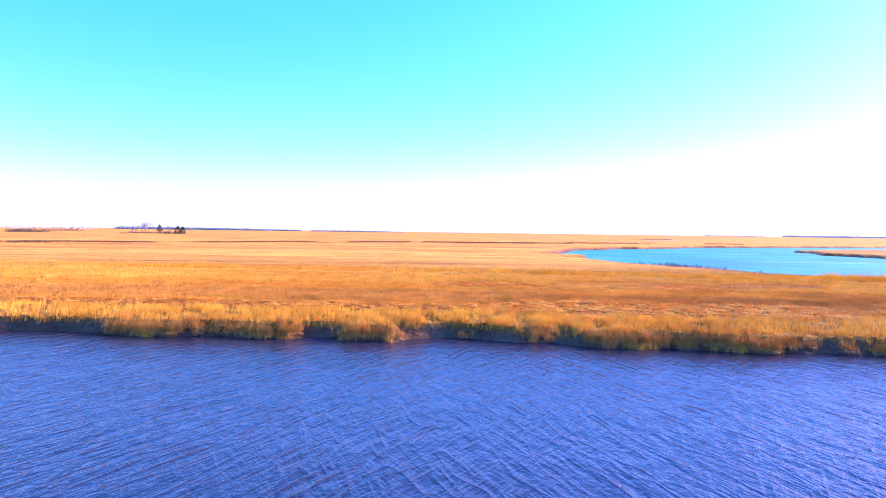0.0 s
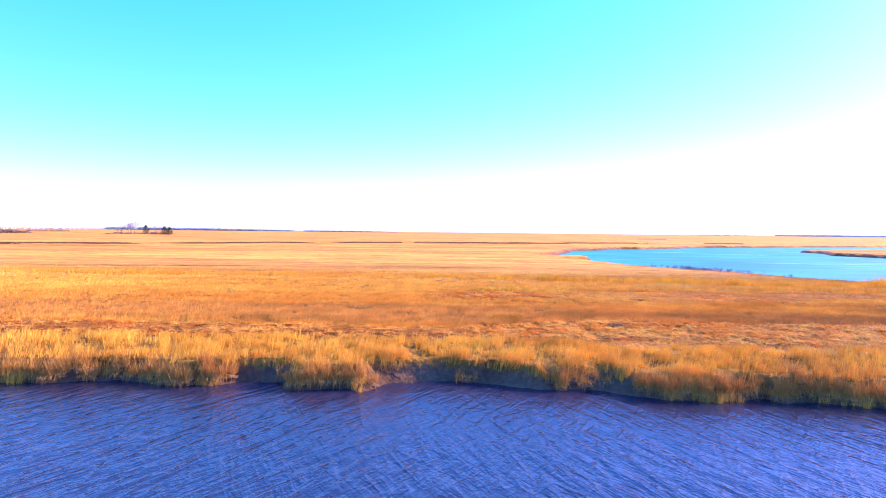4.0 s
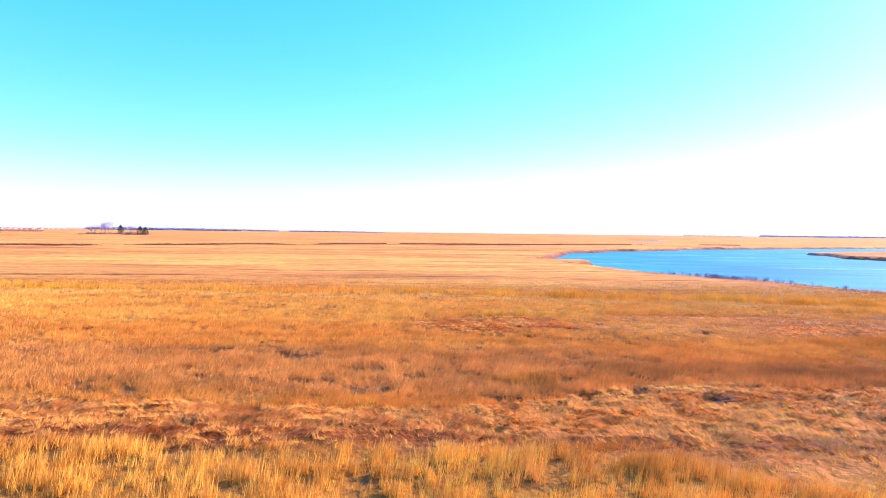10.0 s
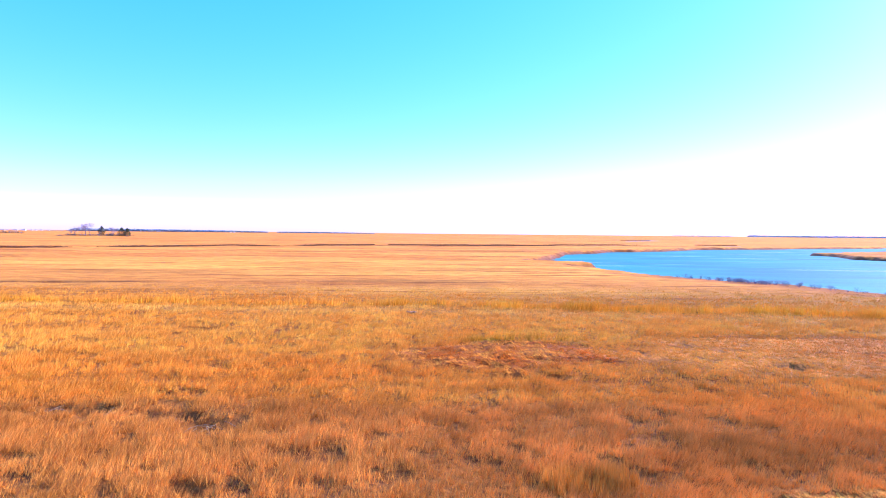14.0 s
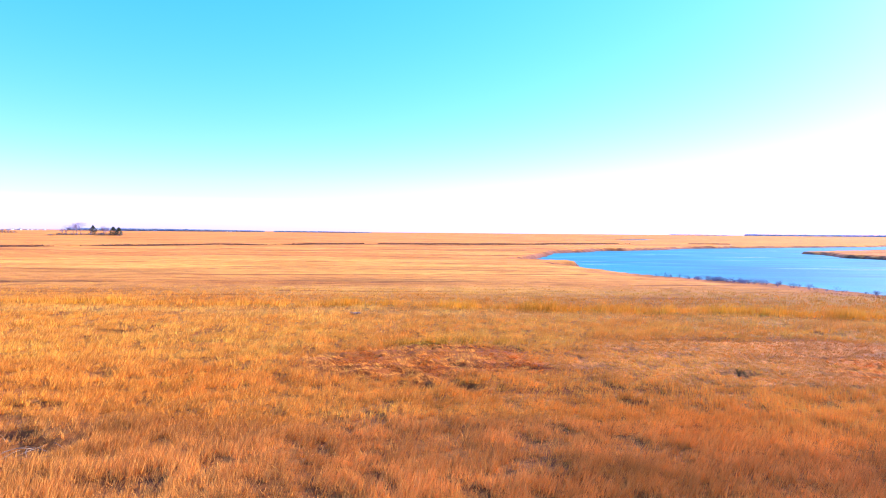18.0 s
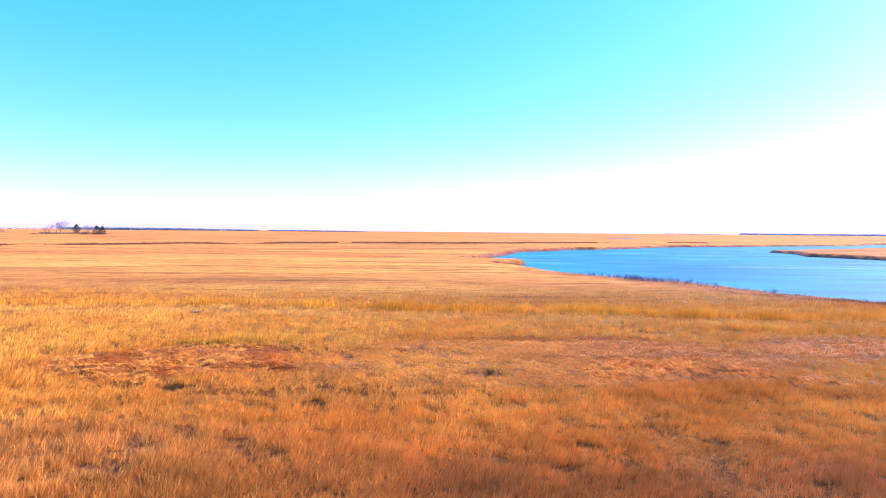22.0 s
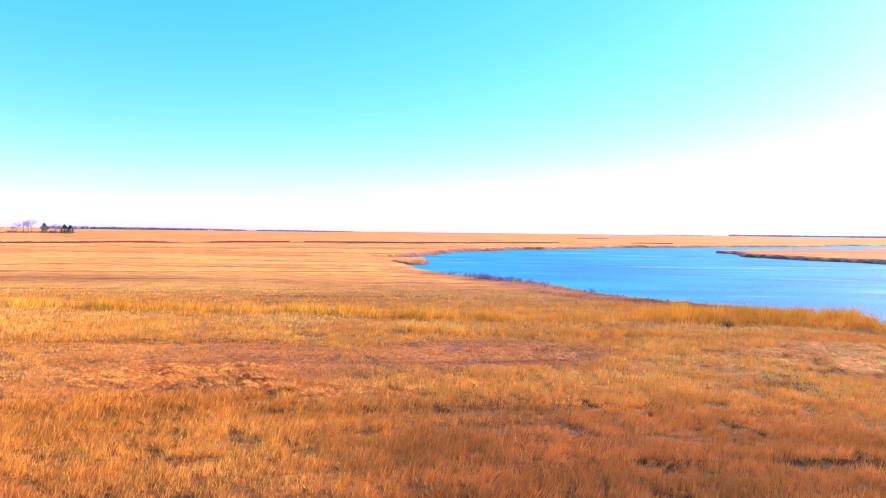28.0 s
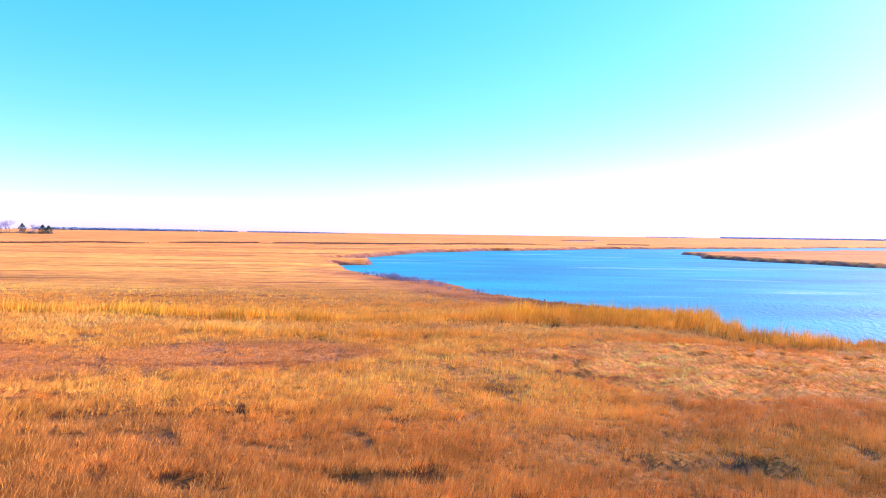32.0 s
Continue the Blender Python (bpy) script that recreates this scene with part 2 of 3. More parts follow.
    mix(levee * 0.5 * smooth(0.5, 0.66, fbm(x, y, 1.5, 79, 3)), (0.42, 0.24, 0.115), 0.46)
    # Browner stems at the bank's edge: shade on its face put into their tone.
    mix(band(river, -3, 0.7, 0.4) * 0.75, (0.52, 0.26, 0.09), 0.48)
    mix(0.75 * smooth(-2, 4, signed(ISLE, x, y)), (0.50, 0.225, 0.11), 0.2)
    mix(pondside * 0.9, (0.42, 0.175, 0.10), 0.2)
    mix(pondside * 0.85 * smooth(0.47, 0.58, fbm(x * 0.7, y, 2.4, 53, 3)), (0.24, 0.11, 0.07), 0.3)
    mix(hay, (0.56, 0.225, 0.08), 0.2)
    mix(hay * (y < 47) * 0.65 * smooth(-2, 6, x), (0.64, 0.30, 0.12), 0.2)
    mix(hay * smooth(36, 44, x), (0.76, 0.325, 0.115), 0.2)
    mix(hay * (0.1 + 0.3 * ((y < 47) | (x > 40))) * smooth(0.55, 0.7, fbm(x * 0.7, y * 2.2, 2.0, 81, 3)), (0.74, 0.40, 0.20), 0.2)
    mix(0.35 * blob(x, y, 49, 50.6, 5, 1.6, 52, 0, 0.6), (0.36, 0.24, 0.07), 0.2)
    mix(0.8 * blob(x, y, 5.4, 61.3, 3.4, 0.4, 54, 8, 0.4), (0.38, 0.27, 0.06), 0.52)
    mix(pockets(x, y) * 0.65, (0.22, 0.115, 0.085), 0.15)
    return land, height, colour * (1.27, 1.08, 0.47), hay, brown


# ---- materials ----
def material(name):
    mat = bpy.data.materials.new(name)
    mat.use_nodes = True
    nodes = mat.node_tree.nodes
    nodes.clear()
    return mat, nodes, mat.node_tree.links, nodes.new("ShaderNodeOutputMaterial")


def noise_node(nodes, links, scale, detail=3.0, stretch=(1, 1, 1), turn=0.0, coords="Object"):
    co, mp, tx = nodes.new("ShaderNodeTexCoord"), nodes.new("ShaderNodeMapping"), nodes.new("ShaderNodeTexNoise")
    mp.vector_type = "TEXTURE"
    mp.inputs["Scale"].default_value, mp.inputs["Rotation"].default_value = [1 / v for v in stretch], (0, 0, radians(turn))
    tx.inputs["Scale"].default_value, tx.inputs["Detail"].default_value = scale, detail
    links.new(co.outputs[coords], mp.inputs["Vector"])
    links.new(mp.outputs["Vector"], tx.inputs["Vector"])
    return tx


def ramp(nodes, links, source, low, high, at=(0.3, 0.7)):
    r = nodes.new("ShaderNodeValToRGB")
    for element, pos, tone in zip(r.color_ramp.elements, at, (low, high)):
        element.position, element.color = pos, (*tone, 1)
    links.new(source, r.inputs["Fac"])
    return r


def times(nodes, links, a, b):
    m = nodes.new("ShaderNodeMix")
    m.data_type, m.blend_type = "RGBA", "MULTIPLY"
    m.inputs["Factor"].default_value = 1.0
    links.new(a, m.inputs["A"])
    links.new(b, m.inputs["B"])
    return m.outputs["Result"]


def plain(name, low, high, rough=0.85, scale=3.0, bump=0.3, metal=0.0):
    """A surface with two scales of variation between two tones."""
    mat, nodes, links, out = material(name)
    big, fine = noise_node(nodes, links, scale, 4), noise_node(nodes, links, scale * 9, 3)
    mixed = ramp(nodes, links, big.outputs["Fac"], low, high)
    grain = ramp(nodes, links, fine.outputs["Fac"], (0.75,) * 3, (1.15,) * 3)
    bsdf, bp = nodes.new("ShaderNodeBsdfPrincipled"), nodes.new("ShaderNodeBump")
    bp.inputs["Strength"].default_value, bp.inputs["Distance"].default_value = bump, 0.03
    links.new(fine.outputs["Fac"], bp.inputs["Height"])
    links.new(bp.outputs["Normal"], bsdf.inputs["Normal"])
    links.new(times(nodes, links, mixed.outputs["Color"], grain.outputs["Color"]), bsdf.inputs["Base Color"])
    bsdf.inputs["Roughness"].default_value, bsdf.inputs["Metallic"].default_value = rough, metal
    bsdf.inputs["Specular IOR Level"].default_value = 0.25
    links.new(bsdf.outputs["BSDF"], out.inputs["Surface"])
    return mat


def blade_material(name, through_share=0.07):
    """Dry stems: the tone of each stand, and light that passes through the blades."""
    mat, nodes, links, out = material(name)
    tone = nodes.new("ShaderNodeAttribute")
    tone.attribute_name = "tone"
    vary = noise_node(nodes, links, 0.9, 4)
    shift = ramp(nodes, links, vary.outputs["Fac"], (0.82, 0.80, 0.80), (1.12, 1.12, 1.10))
    colour = times(nodes, links, tone.outputs["Color"], shift.outputs["Color"])
    dif, tra, mix = nodes.new("ShaderNodeBsdfDiffuse"), nodes.new("ShaderNodeBsdfTranslucent"), nodes.new("ShaderNodeMixShader")
    mix.inputs["Fac"].default_value = through_share
    links.new(colour, dif.inputs["Color"])
    links.new(colour, tra.inputs["Color"])
    links.new(dif.outputs["BSDF"], mix.inputs[1])
    links.new(tra.outputs["BSDF"], mix.inputs[2])
    links.new(mix.outputs["Shader"], out.inputs["Surface"])
    return mat


def ground_material():
    mat, nodes, links, out = material("marsh_ground")
    tone = nodes.new("ShaderNodeAttribute")
    tone.attribute_name = "tone"
    a = noise_node(nodes, links, 0.45, 5, (1, 1.6, 1))
    b = noise_node(nodes, links, 5.0, 4)
    c = noise_node(nodes, links, 0.06, 4, (0.6, 1.5, 1))
    colour = times(nodes, links, tone.outputs["Color"], ramp(nodes, links, a.outputs["Fac"], (0.70, 0.66, 0.62), (1.18, 1.18, 1.18)).outputs["Color"])
    colour = times(nodes, links, colour, ramp(nodes, links, b.outputs["Fac"], (0.72, 0.70, 0.68), (1.2, 1.2, 1.2)).outputs["Color"])
    colour = times(nodes, links, colour, ramp(nodes, links, c.outputs["Fac"], (0.86, 0.80, 0.76), (1.08, 1.1, 1.1)).outputs["Color"])
    streak = noise_node(nodes, links, 0.34, 4, (0.10, 1.2, 1), 2)
    colour = times(nodes, links, colour, ramp(nodes, links, streak.outputs["Fac"], (1, 1, 1), (0.58, 0.47, 0.40), (0.585, 0.62)).outputs["Color"])
    swale = noise_node(nodes, links, 0.13, 5, (0.16, 1.3, 1), 1)
    colour = times(nodes, links, colour, ramp(nodes, links, swale.outputs["Fac"], (1.06, 1.06, 1.06), (0.86, 0.77, 0.66), (0.50, 0.66)).outputs["Color"])
    bsdf, bp = nodes.new("ShaderNodeBsdfPrincipled"), nodes.new("ShaderNodeBump")
    bp.inputs["Strength"].default_value, bp.inputs["Distance"].default_value = 0.7, 0.12
    links.new(b.outputs["Fac"], bp.inputs["Height"])
    links.new(bp.outputs["Normal"], bsdf.inputs["Normal"])
    links.new(colour, bsdf.inputs["Base Color"])
    bsdf.inputs["Roughness"].default_value, bsdf.inputs["Specular IOR Level"].default_value = 0.9, 0.1
    links.new(bsdf.outputs["BSDF"], out.inputs["Surface"])
    return mat


def water_material(name, low, high, rough, body, calm=0.0, ior=1.46):
    """Dark blue water with two crossing trains of small wind waves."""
    mat, nodes, links, out = material(name)

    def math_node(op, a, b, c=None):
        m = nodes.new("ShaderNodeMath")
        m.operation = op
        for slot, v in zip(m.inputs, (a, b, c)):
            if isinstance(v, (int, float)):
                slot.default_value = v
            elif v is not None:
                links.new(v, slot)
        return m.outputs["Value"]

    def crests(scale, turn, share, before):
        """Sharp-topped waves whose crests run at that turn."""
        tx = noise_node(nodes, links, scale, 1.5, (0.28, 1.15, 1), turn)
        tx.inputs["Distortion"].default_value = 0.35
        away = math_node("ABSOLUTE", math_node("MULTIPLY_ADD", tx.outputs["Fac"], 2.0, -1.0), 0)
        top = math_node("SUBTRACT", 1.0, away)
        return math_node("MULTIPLY_ADD", math_node("POWER", top, 2.0), share, before)

    height = crests(1.5, 66, 0.60, 0.0)
    height = crests(1.35, -70, 0.64, height)
    height = crests(4.6, 58, 0.20, height)
    height = crests(5.0, -62, 0.20, height)
    chop = noise_node(nodes, links, 5.0, 4, (0.6, 1.4, 1), 5)
    height = math_node("MULTIPLY_ADD", chop.outputs["Fac"], 0.22, height)
    lee = nodes.new("ShaderNodeAttribute")
    lee.attribute_name = "tone"
    gust = noise_node(nodes, links, 0.05, 3, (1, 2.5, 1))
    bp = nodes.new("ShaderNodeBump")
    bp.inputs["Strength"].default_value = 1.0
    swell = math_node("MULTIPLY_ADD", gust.outputs["Fac"], high - low, low)
    slick = noise_node(nodes, links, 0.12, 6, (0.30, 1.1, 1), -7)
    still = ramp(nodes, links, slick.outputs["Fac"], (1, 1, 1), (1 - calm,) * 3, (0.56, 0.68)).outputs["Color"]
    links.new(math_node("MULTIPLY", math_node("MULTIPLY", swell, still), lee.outputs["Fac"]), bp.inputs["Distance"])
    links.new(height, bp.inputs["Height"])
    bsdf = nodes.new("ShaderNodeBsdfPrincipled")
    # Glints and ripples painted as lighter and darker streaks in the body colour.
    glint_streaks = noise_node(nodes, links, 0.09, 6, (0.35, 1.2, 1), -4)
    tint = ramp(nodes, links, glint_streaks.outputs["Fac"], [v * 0.6 for v in body], [v * 1.45 for v in body])
    links.new(tint.outputs["Color"], bsdf.inputs["Base Color"])
    bsdf.inputs["IOR"].default_value = ior
    links.new(math_node("MULTIPLY", still, rough), bsdf.inputs["Roughness"])
    links.new(bp.outputs["Normal"], bsdf.inputs["Normal"])
    links.new(bsdf.outputs["BSDF"], out.inputs["Surface"])
    return mat


GRASS, GROUND = blade_material("dry_grass"), ground_material()
TIDE = water_material("river_water", 0.046, 0.088, 0.16, (0.020, 0.017, 0.042), 0.0, 1.42)
POND_WATER = water_material("pond_water", 0.04, 0.08, 0.46, (0.001, 0.185, 0.16), 0.45, 1.38)
BARK = plain("grey_bark", (0.10, 0.075, 0.07), (0.20, 0.16, 0.15), 0.9, 6)
CEDAR = plain("cedar_green", (0.025, 0.05, 0.03), (0.06, 0.09, 0.05), 0.9, 2)
TWIG = plain("purple_twigs", (0.20, 0.17, 0.22), (0.31, 0.27, 0.34), 0.9, 5)
SCRUB = plain("brown_scrub", (0.09, 0.07, 0.05), (0.16, 0.13, 0.08), 0.9, 2)
# Far trees: distance haze painted into pale blue base colours.
HAZED_WOODS = plain("far_woods", (0.26, 0.33, 0.42), (0.33, 0.39, 0.48), 1.0, 0.05)
HAZED_HILLS = plain("far_hills", (0.60, 0.66, 0.72), (0.68, 0.72, 0.78), 1.0, 0.02)
PAINT = plain("white_siding", (0.72, 0.72, 0.74), (0.82, 0.82, 0.82), 0.7, 0.5)
SHINGLE = plain("grey_shingle", (0.22, 0.22, 0.25), (0.34, 0.33, 0.35), 0.9, 0.8)
MUD = plain("wet_mud", (0.10, 0.05, 0.034), (0.18, 0.09, 0.06), 0.6, 4, 0.8)
DRIFT = plain("bleached_driftwood", (0.18, 0.12, 0.085), (0.32, 0.23, 0.16), 0.85, 5)


# ---- mesh helpers ----
def raw_mesh(name, verts, faces, tone=None, flat=True):
    """A mesh from numpy arrays of places and of triangles or quads; tone: a colour for each vertex."""
    verts, faces = np.ascontiguousarray(verts, np.float32), np.ascontiguousarray(faces, np.int32)
    me = bpy.data.meshes.new(name)
    sides = faces.shape[1]
    me.vertices.add(len(verts))
    me.vertices.foreach_set("co", verts.ravel())
    me.loops.add(faces.size)
    me.loops.foreach_set("vertex_index", faces.ravel())
    me.polygons.add(len(faces))
    me.polygons.foreach_set("loop_start", np.arange(0, faces.size, sides, dtype=np.int32))
    me.polygons.foreach_set("use_smooth", np.full(len(faces), not flat))
    if tone is not None:
        layer = me.attributes.new("tone", "FLOAT_COLOR", "POINT")
        layer.data.foreach_set("color", np.c_[tone, np.ones(len(tone))].astype(np.float32).ravel())
    me.update(calc_edges=True)
    return me


def part(name, me, mat, parent=None, label=""):
    if not isinstance(me, bpy.types.Mesh):
        bm, me = me, bpy.data.meshes.new(name)
        bm.to_mesh(me)
        bm.free()
    if mat and not me.materials:
        me.materials.append(mat)
    ob = new(name, me)
    ob.parent = parent
    return tagged(ob, label)


# ---- ground ----
def steps(*stretches):
    out = [np.array([stretches[0][0]], float)]
    for a, b, n in stretches:
        out.append(np.linspace(a, b, n + 1)[1:])
    return np.concatenate(out)


def ground_height(x, y):
    land, river, pond = shore(x, y)
    far = smooth(95, 180, y)
    top = (fbm(x, y, 3.0, 91, 3) - 0.5) * 0.16 + far * (0.25 + (fbm(x * 0.5, y, 9, 92, 3) - 0.5) * 0.3)
    top = top + 0.24 * (1 - far) * smooth(1.0, 9.0, pond) * (0.35 + 0.65 * smooth(0.3, 4.0, river))
    if np.min(y) < 70:
        top = top - 0.2 * pockets(x, y) - 0.07 * hollows(x, y)
        ridge = 1 - np.abs(2 * fbm(x * 0.7 + 0.9 * fbm(x, y, 1.6, 97, 2), y * 1.6, 0.5, 96, 2) - 1)
        top = top + hay_mats(x, y) * (0.16 * smooth(0.5, 1.0, ridge) - 0.03)
    creek = from_line(CREEK, x, y) + (fbm(x, y, 20, 94, 2) - 0.5) * 6
    top = top - 0.95 * (1 - smooth(2.0, 5.0, creek))
    pan = smooth(-3, 1, np.maximum(signed(PANS[0], x, y), signed(PANS[1], x, y)))
    top = top * (1 - pan) - 0.1 * pan
    mound = 0.5 * (1 - smooth(0.6, 1.15, np.sqrt(((x + 262) / 32) ** 2 + ((y - 497) / 16) ** 2)))
    lumps = (fbm(x, y, 0.55, 95, 3) - 0.5) * 0.22
    bed = np.interp(land, (-3.0, -1.3, -0.5, -0.05), (-1.6, -1.1, -0.74, -0.44)) + lumps
    near = smooth(-0.10, 0.26, land)
    soft = smooth(-1.4, 0.7, land)
    rise = near * (1 - far) + soft * far
    return bed * (1 - rise) + (top + mound) * rise, land


xs = steps((-4900, -1500, 8), (-1500, -400, 30), (-400, -100, 50), (-100, -40, 50), (-40, -16, 48), (-16, 26, 168), (26, 64, 120),
           (64, 140, 50), (140, 300, 45), (300, 600, 40), (600, 1500, 20), (1500, 4900, 8))
ys = steps((-4900, -300, 8), (-300, 10, 30), (10, 30, 10), (30, 36, 40), (36, 46, 48), (46, 62, 50), (62, 100, 90), (100, 300, 110), (300, 420, 60),
           (420, 700, 60), (700, 1500, 40), (1500, 4900, 20))
gx, gy = np.meshgrid(xs, ys)
gz, gland = ground_height(gx, gy)
_, _, gtone, ghay, gbrown = cover(gx, gy)
# Thatch, darker in the near marsh: shade between stems painted into it.
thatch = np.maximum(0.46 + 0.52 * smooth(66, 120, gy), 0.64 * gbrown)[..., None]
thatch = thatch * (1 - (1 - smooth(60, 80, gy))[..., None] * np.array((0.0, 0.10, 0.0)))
# Mud tone of the hollows, with shade between tussocks painted in.
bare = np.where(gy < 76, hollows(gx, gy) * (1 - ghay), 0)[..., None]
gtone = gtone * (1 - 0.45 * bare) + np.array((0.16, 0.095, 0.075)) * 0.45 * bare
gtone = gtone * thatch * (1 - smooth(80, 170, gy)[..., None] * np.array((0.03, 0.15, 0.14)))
bank = np.maximum(1 - smooth(-0.22, -0.04, gz), 0.8 * (1 - smooth(0.1, 0.8, gland)) * smooth(90, 120, gy))[..., None]
gtone = gtone * (1 - bank) + np.where(gy[..., None] > 80, np.array((0.17, 0.075, 0.06)), np.array((0.14, 0.068, 0.046))) * bank
creekside = 1 - smooth(3, 9, from_line(CREEK, gx, gy))[..., None]
gtone = gtone * (1 - 0.6 * creekside) + np.array((0.16, 0.085, 0.045)) * 0.6 * creekside
ny, nx = gx.shape
index = np.arange(nx * ny).reshape(ny, nx)
quads = np.stack([index[:-1, :-1], index[:-1, 1:], index[1:, 1:], index[1:, :-1]], -1).reshape(-1, 4)
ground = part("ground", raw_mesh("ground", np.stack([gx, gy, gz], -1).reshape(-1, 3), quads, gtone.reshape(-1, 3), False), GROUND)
tagged(ground, "flat tidal marsh ground of thatch and dark mud banks", "ground", kind="structure")

for name, y0, y1, mat, label in (("water_river", -900, 50, TIDE, "rippled deep blue water of a tidal river"),
                                 ("water_pond", 50, 1500, POND_WATER, "wind-ruffled bright blue water of a marsh pond")):
    wx, wy = np.meshgrid(steps((-4800, -60, 20), (-60, 80, 140), (80, 4800, 20)), steps((-900, 10, 9), (10, 36, 40), (36, 50, 4)) if y0 < 0 else np.linspace(y0, y1, 9))
    lee = (0.85 + 0.15 * smooth(0.3, 4.5, signed(RIVER, wx, wy)) if y0 < 0 else 1 + 0 * wx).reshape(-1, 1) * np.ones(3)
    index = np.arange(wx.size).reshape(wx.shape)
    quads = np.stack([index[:-1, :-1], index[:-1, 1:], index[1:, 1:], index[1:, :-1]], -1).reshape(-1, 4)
    sheet = part(name, raw_mesh(name, np.stack([wx, wy, 0 * wx + WATER], -1).reshape(-1, 3), quads, lee, False), mat)
    tagged(sheet, label, "water", kind="structure")


for pan in PANS:
    cx, cy = np.mean(pan, 0)
    bm = bmesh.new()
    bm.faces.new([bm.verts.new((cx + 1.1 * (px - cx), cy + 1.1 * (py - cy), 0.06)) for px, py in pan])
    tagged(part("water_pan", bm, POND_WATER), "still pale water of a shallow far salt pan", "water", kind="structure")


# ---- grass ----
STRETCHES = [(2, 0), (2, 8), (1.8, 15), (1.6, 22), (1.4, 30), (1.3, 34.3), (7, 34.7), (13, 35), (20, 36), (28, 37.2), (34, 38), (39, 38.6)]
rng = np.random.default_rng(7)


def nearness(x, y):
    """How far off a place is from the nearest stretch of the flight that overlooks it."""
    best = np.full(x.shape, 1e9)
    for cx, cy in STRETCHES:
        ahead = y - cy
        ok = (ahead > 9.5) & (np.abs(x - cx) < 0.80 * ahead + 1.5)
        best = np.where(ok, np.minimum(best, ahead), best)
    spare = (best > 1e8) & (x > -30) & (x < 70) & (y < 80)
    return np.where(spare, 34.0, best)


def blades(x, y, z, height, width, tone, lean, heading, facing):
    """Single tapered stems: three corners each."""
    n = len(x)
    side = np.stack([np.cos(facing), np.sin(facing), 0 * x], -1) * (width / 2)[:, None]
    root = np.stack([x, y, z - 0.03], -1)
    tip = root + np.stack([np.cos(heading) * lean, np.sin(heading) * lean, height], -1)
    verts = np.stack([root - side, root + side, tip], 1).reshape(-1, 3)
    tones = np.repeat(tone, 3, axis=0)
    # Tips paler: the sunlit look of stem tips, painted into their colour.
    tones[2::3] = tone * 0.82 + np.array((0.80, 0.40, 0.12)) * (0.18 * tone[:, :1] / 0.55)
    return verts, np.arange(3 * n).reshape(-1, 3), np.clip(tones, 0, 0.9)


def sow(x0, x1, y0, y1, most):
    """Tufts of stems over a stretch of the marsh, fewer and coarser where they are farther off."""
    n = int((x1 - x0) * (y1 - y0) * most)
    x, y = rng.uniform(x0, x1, n), rng.uniform(y0, y1, n)
    d = nearness(x, y)
    fade = (1 - smooth(62, 112, y)) ** 2
    keep = rng.random(n) < np.minimum(1, TUFTS * fade * (12 / np.maximum(d, 12)) ** 1.85 / most) * (d < 1e8)
    x, y, d = x[keep], y[keep], d[keep]
    z, land = ground_height(x, y)
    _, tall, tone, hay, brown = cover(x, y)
    river = shore(x, y)[1]
    gap = smooth(0.56, 0.70, fbm(x, y, 2.3, 62, 3)) * (1 - hay) * (1 - brown) * 0.55 * np.clip(20 / np.maximum(d, 1), 0.3, 1)
    gap = np.maximum(gap, 0.9 * smooth(0.47, 0.56, fbm(x, y, 0.5, 67, 3)) * (river < 5.5))
    gap = np.maximum(gap, pockets(x, y) * 0.82)
    gap = np.maximum(gap, hollows(x, y) * 0.6 * (1 - hay))
    low = -0.28 - 0.5 * outcrop(x) * smooth(0.30, 0.46, fbm(x, y, 1.4, 68, 2))
    keep = (z > low) & (rng.random(len(x)) > gap)
    return [a[keep] for a in (x, y, z, d, land, tall, tone, hay, brown)]


TUFTS, STEMS = 172, 9
fields = [sow(-42, 70, 30, 46, 172), sow(-52, 70, 46, 58, 172), sow(-66, 78, 58, 76, 60), sow(-95, 110, 76, 110, 24)]
x, y, z, d, land, tall, tone, hay, brown = [np.concatenate(a) for a in zip(*fields)]
n = len(x)
coarse = (np.maximum(d, 12) / 12) ** 0.88
big = np.clip(rng.normal(1.0, 0.16, n) * (0.62 + 0.76 * fbm(x, y, 0.8, 61, 2)) * (1 - 0.3 * hollows(x, y)), 0.3, 1.7)
big = big * (1 - 0.35 * brown * (big > 0.9))
contrast = np.where(hay > 0.5, 0.30, np.where(tall > 0.38, 0.26, 0.22)) * np.clip(20 / np.maximum(d, 1), 0.2, 1)
glow = 1.28 * ((1 + contrast * rng.uniform(-1.1, 0.95, n)) * (0.70 + 0.6 * fbm(x * 0.6, y * 1.3, 1.5, 66, 3)))
swirl = fbm(x, y, 1.1, 63, 3) * 9 + fbm(x, y, 9, 64, 2) * 9
lie = rng.normal(0, 0.35, n)
k = np.repeat(np.arange(n), STEMS)
m = len(k)
out, spread = rng.uniform(0, 6.283, m), np.abs(rng.normal(0, 0.05, m)) * coarse[k]
flat = hay[k] > 0.5
bx, by = x[k] + np.cos(out) * spread, y[k] + np.sin(out) * spread
height = (1 - 0.75 * smooth(72, 104, y[k])) * tall[k] * np.where(tall[k] > 0.38, 1.0, 0.78) * big[k] * rng.uniform(0.55, 1.12, m)
width = 0.0098 * coarse[k] * rng.uniform(0.7, 1.4, m)
comb = 0.35 + 2.2 * (fbm(x, y, 3.5, 69, 2) - 0.5)
heading = np.where(flat, swirl[k] + lie[k] + rng.normal(0, 0.22, m), np.where(rng.random(m) < 0.78, comb[k] + rng.normal(0, 0.4, m), out))
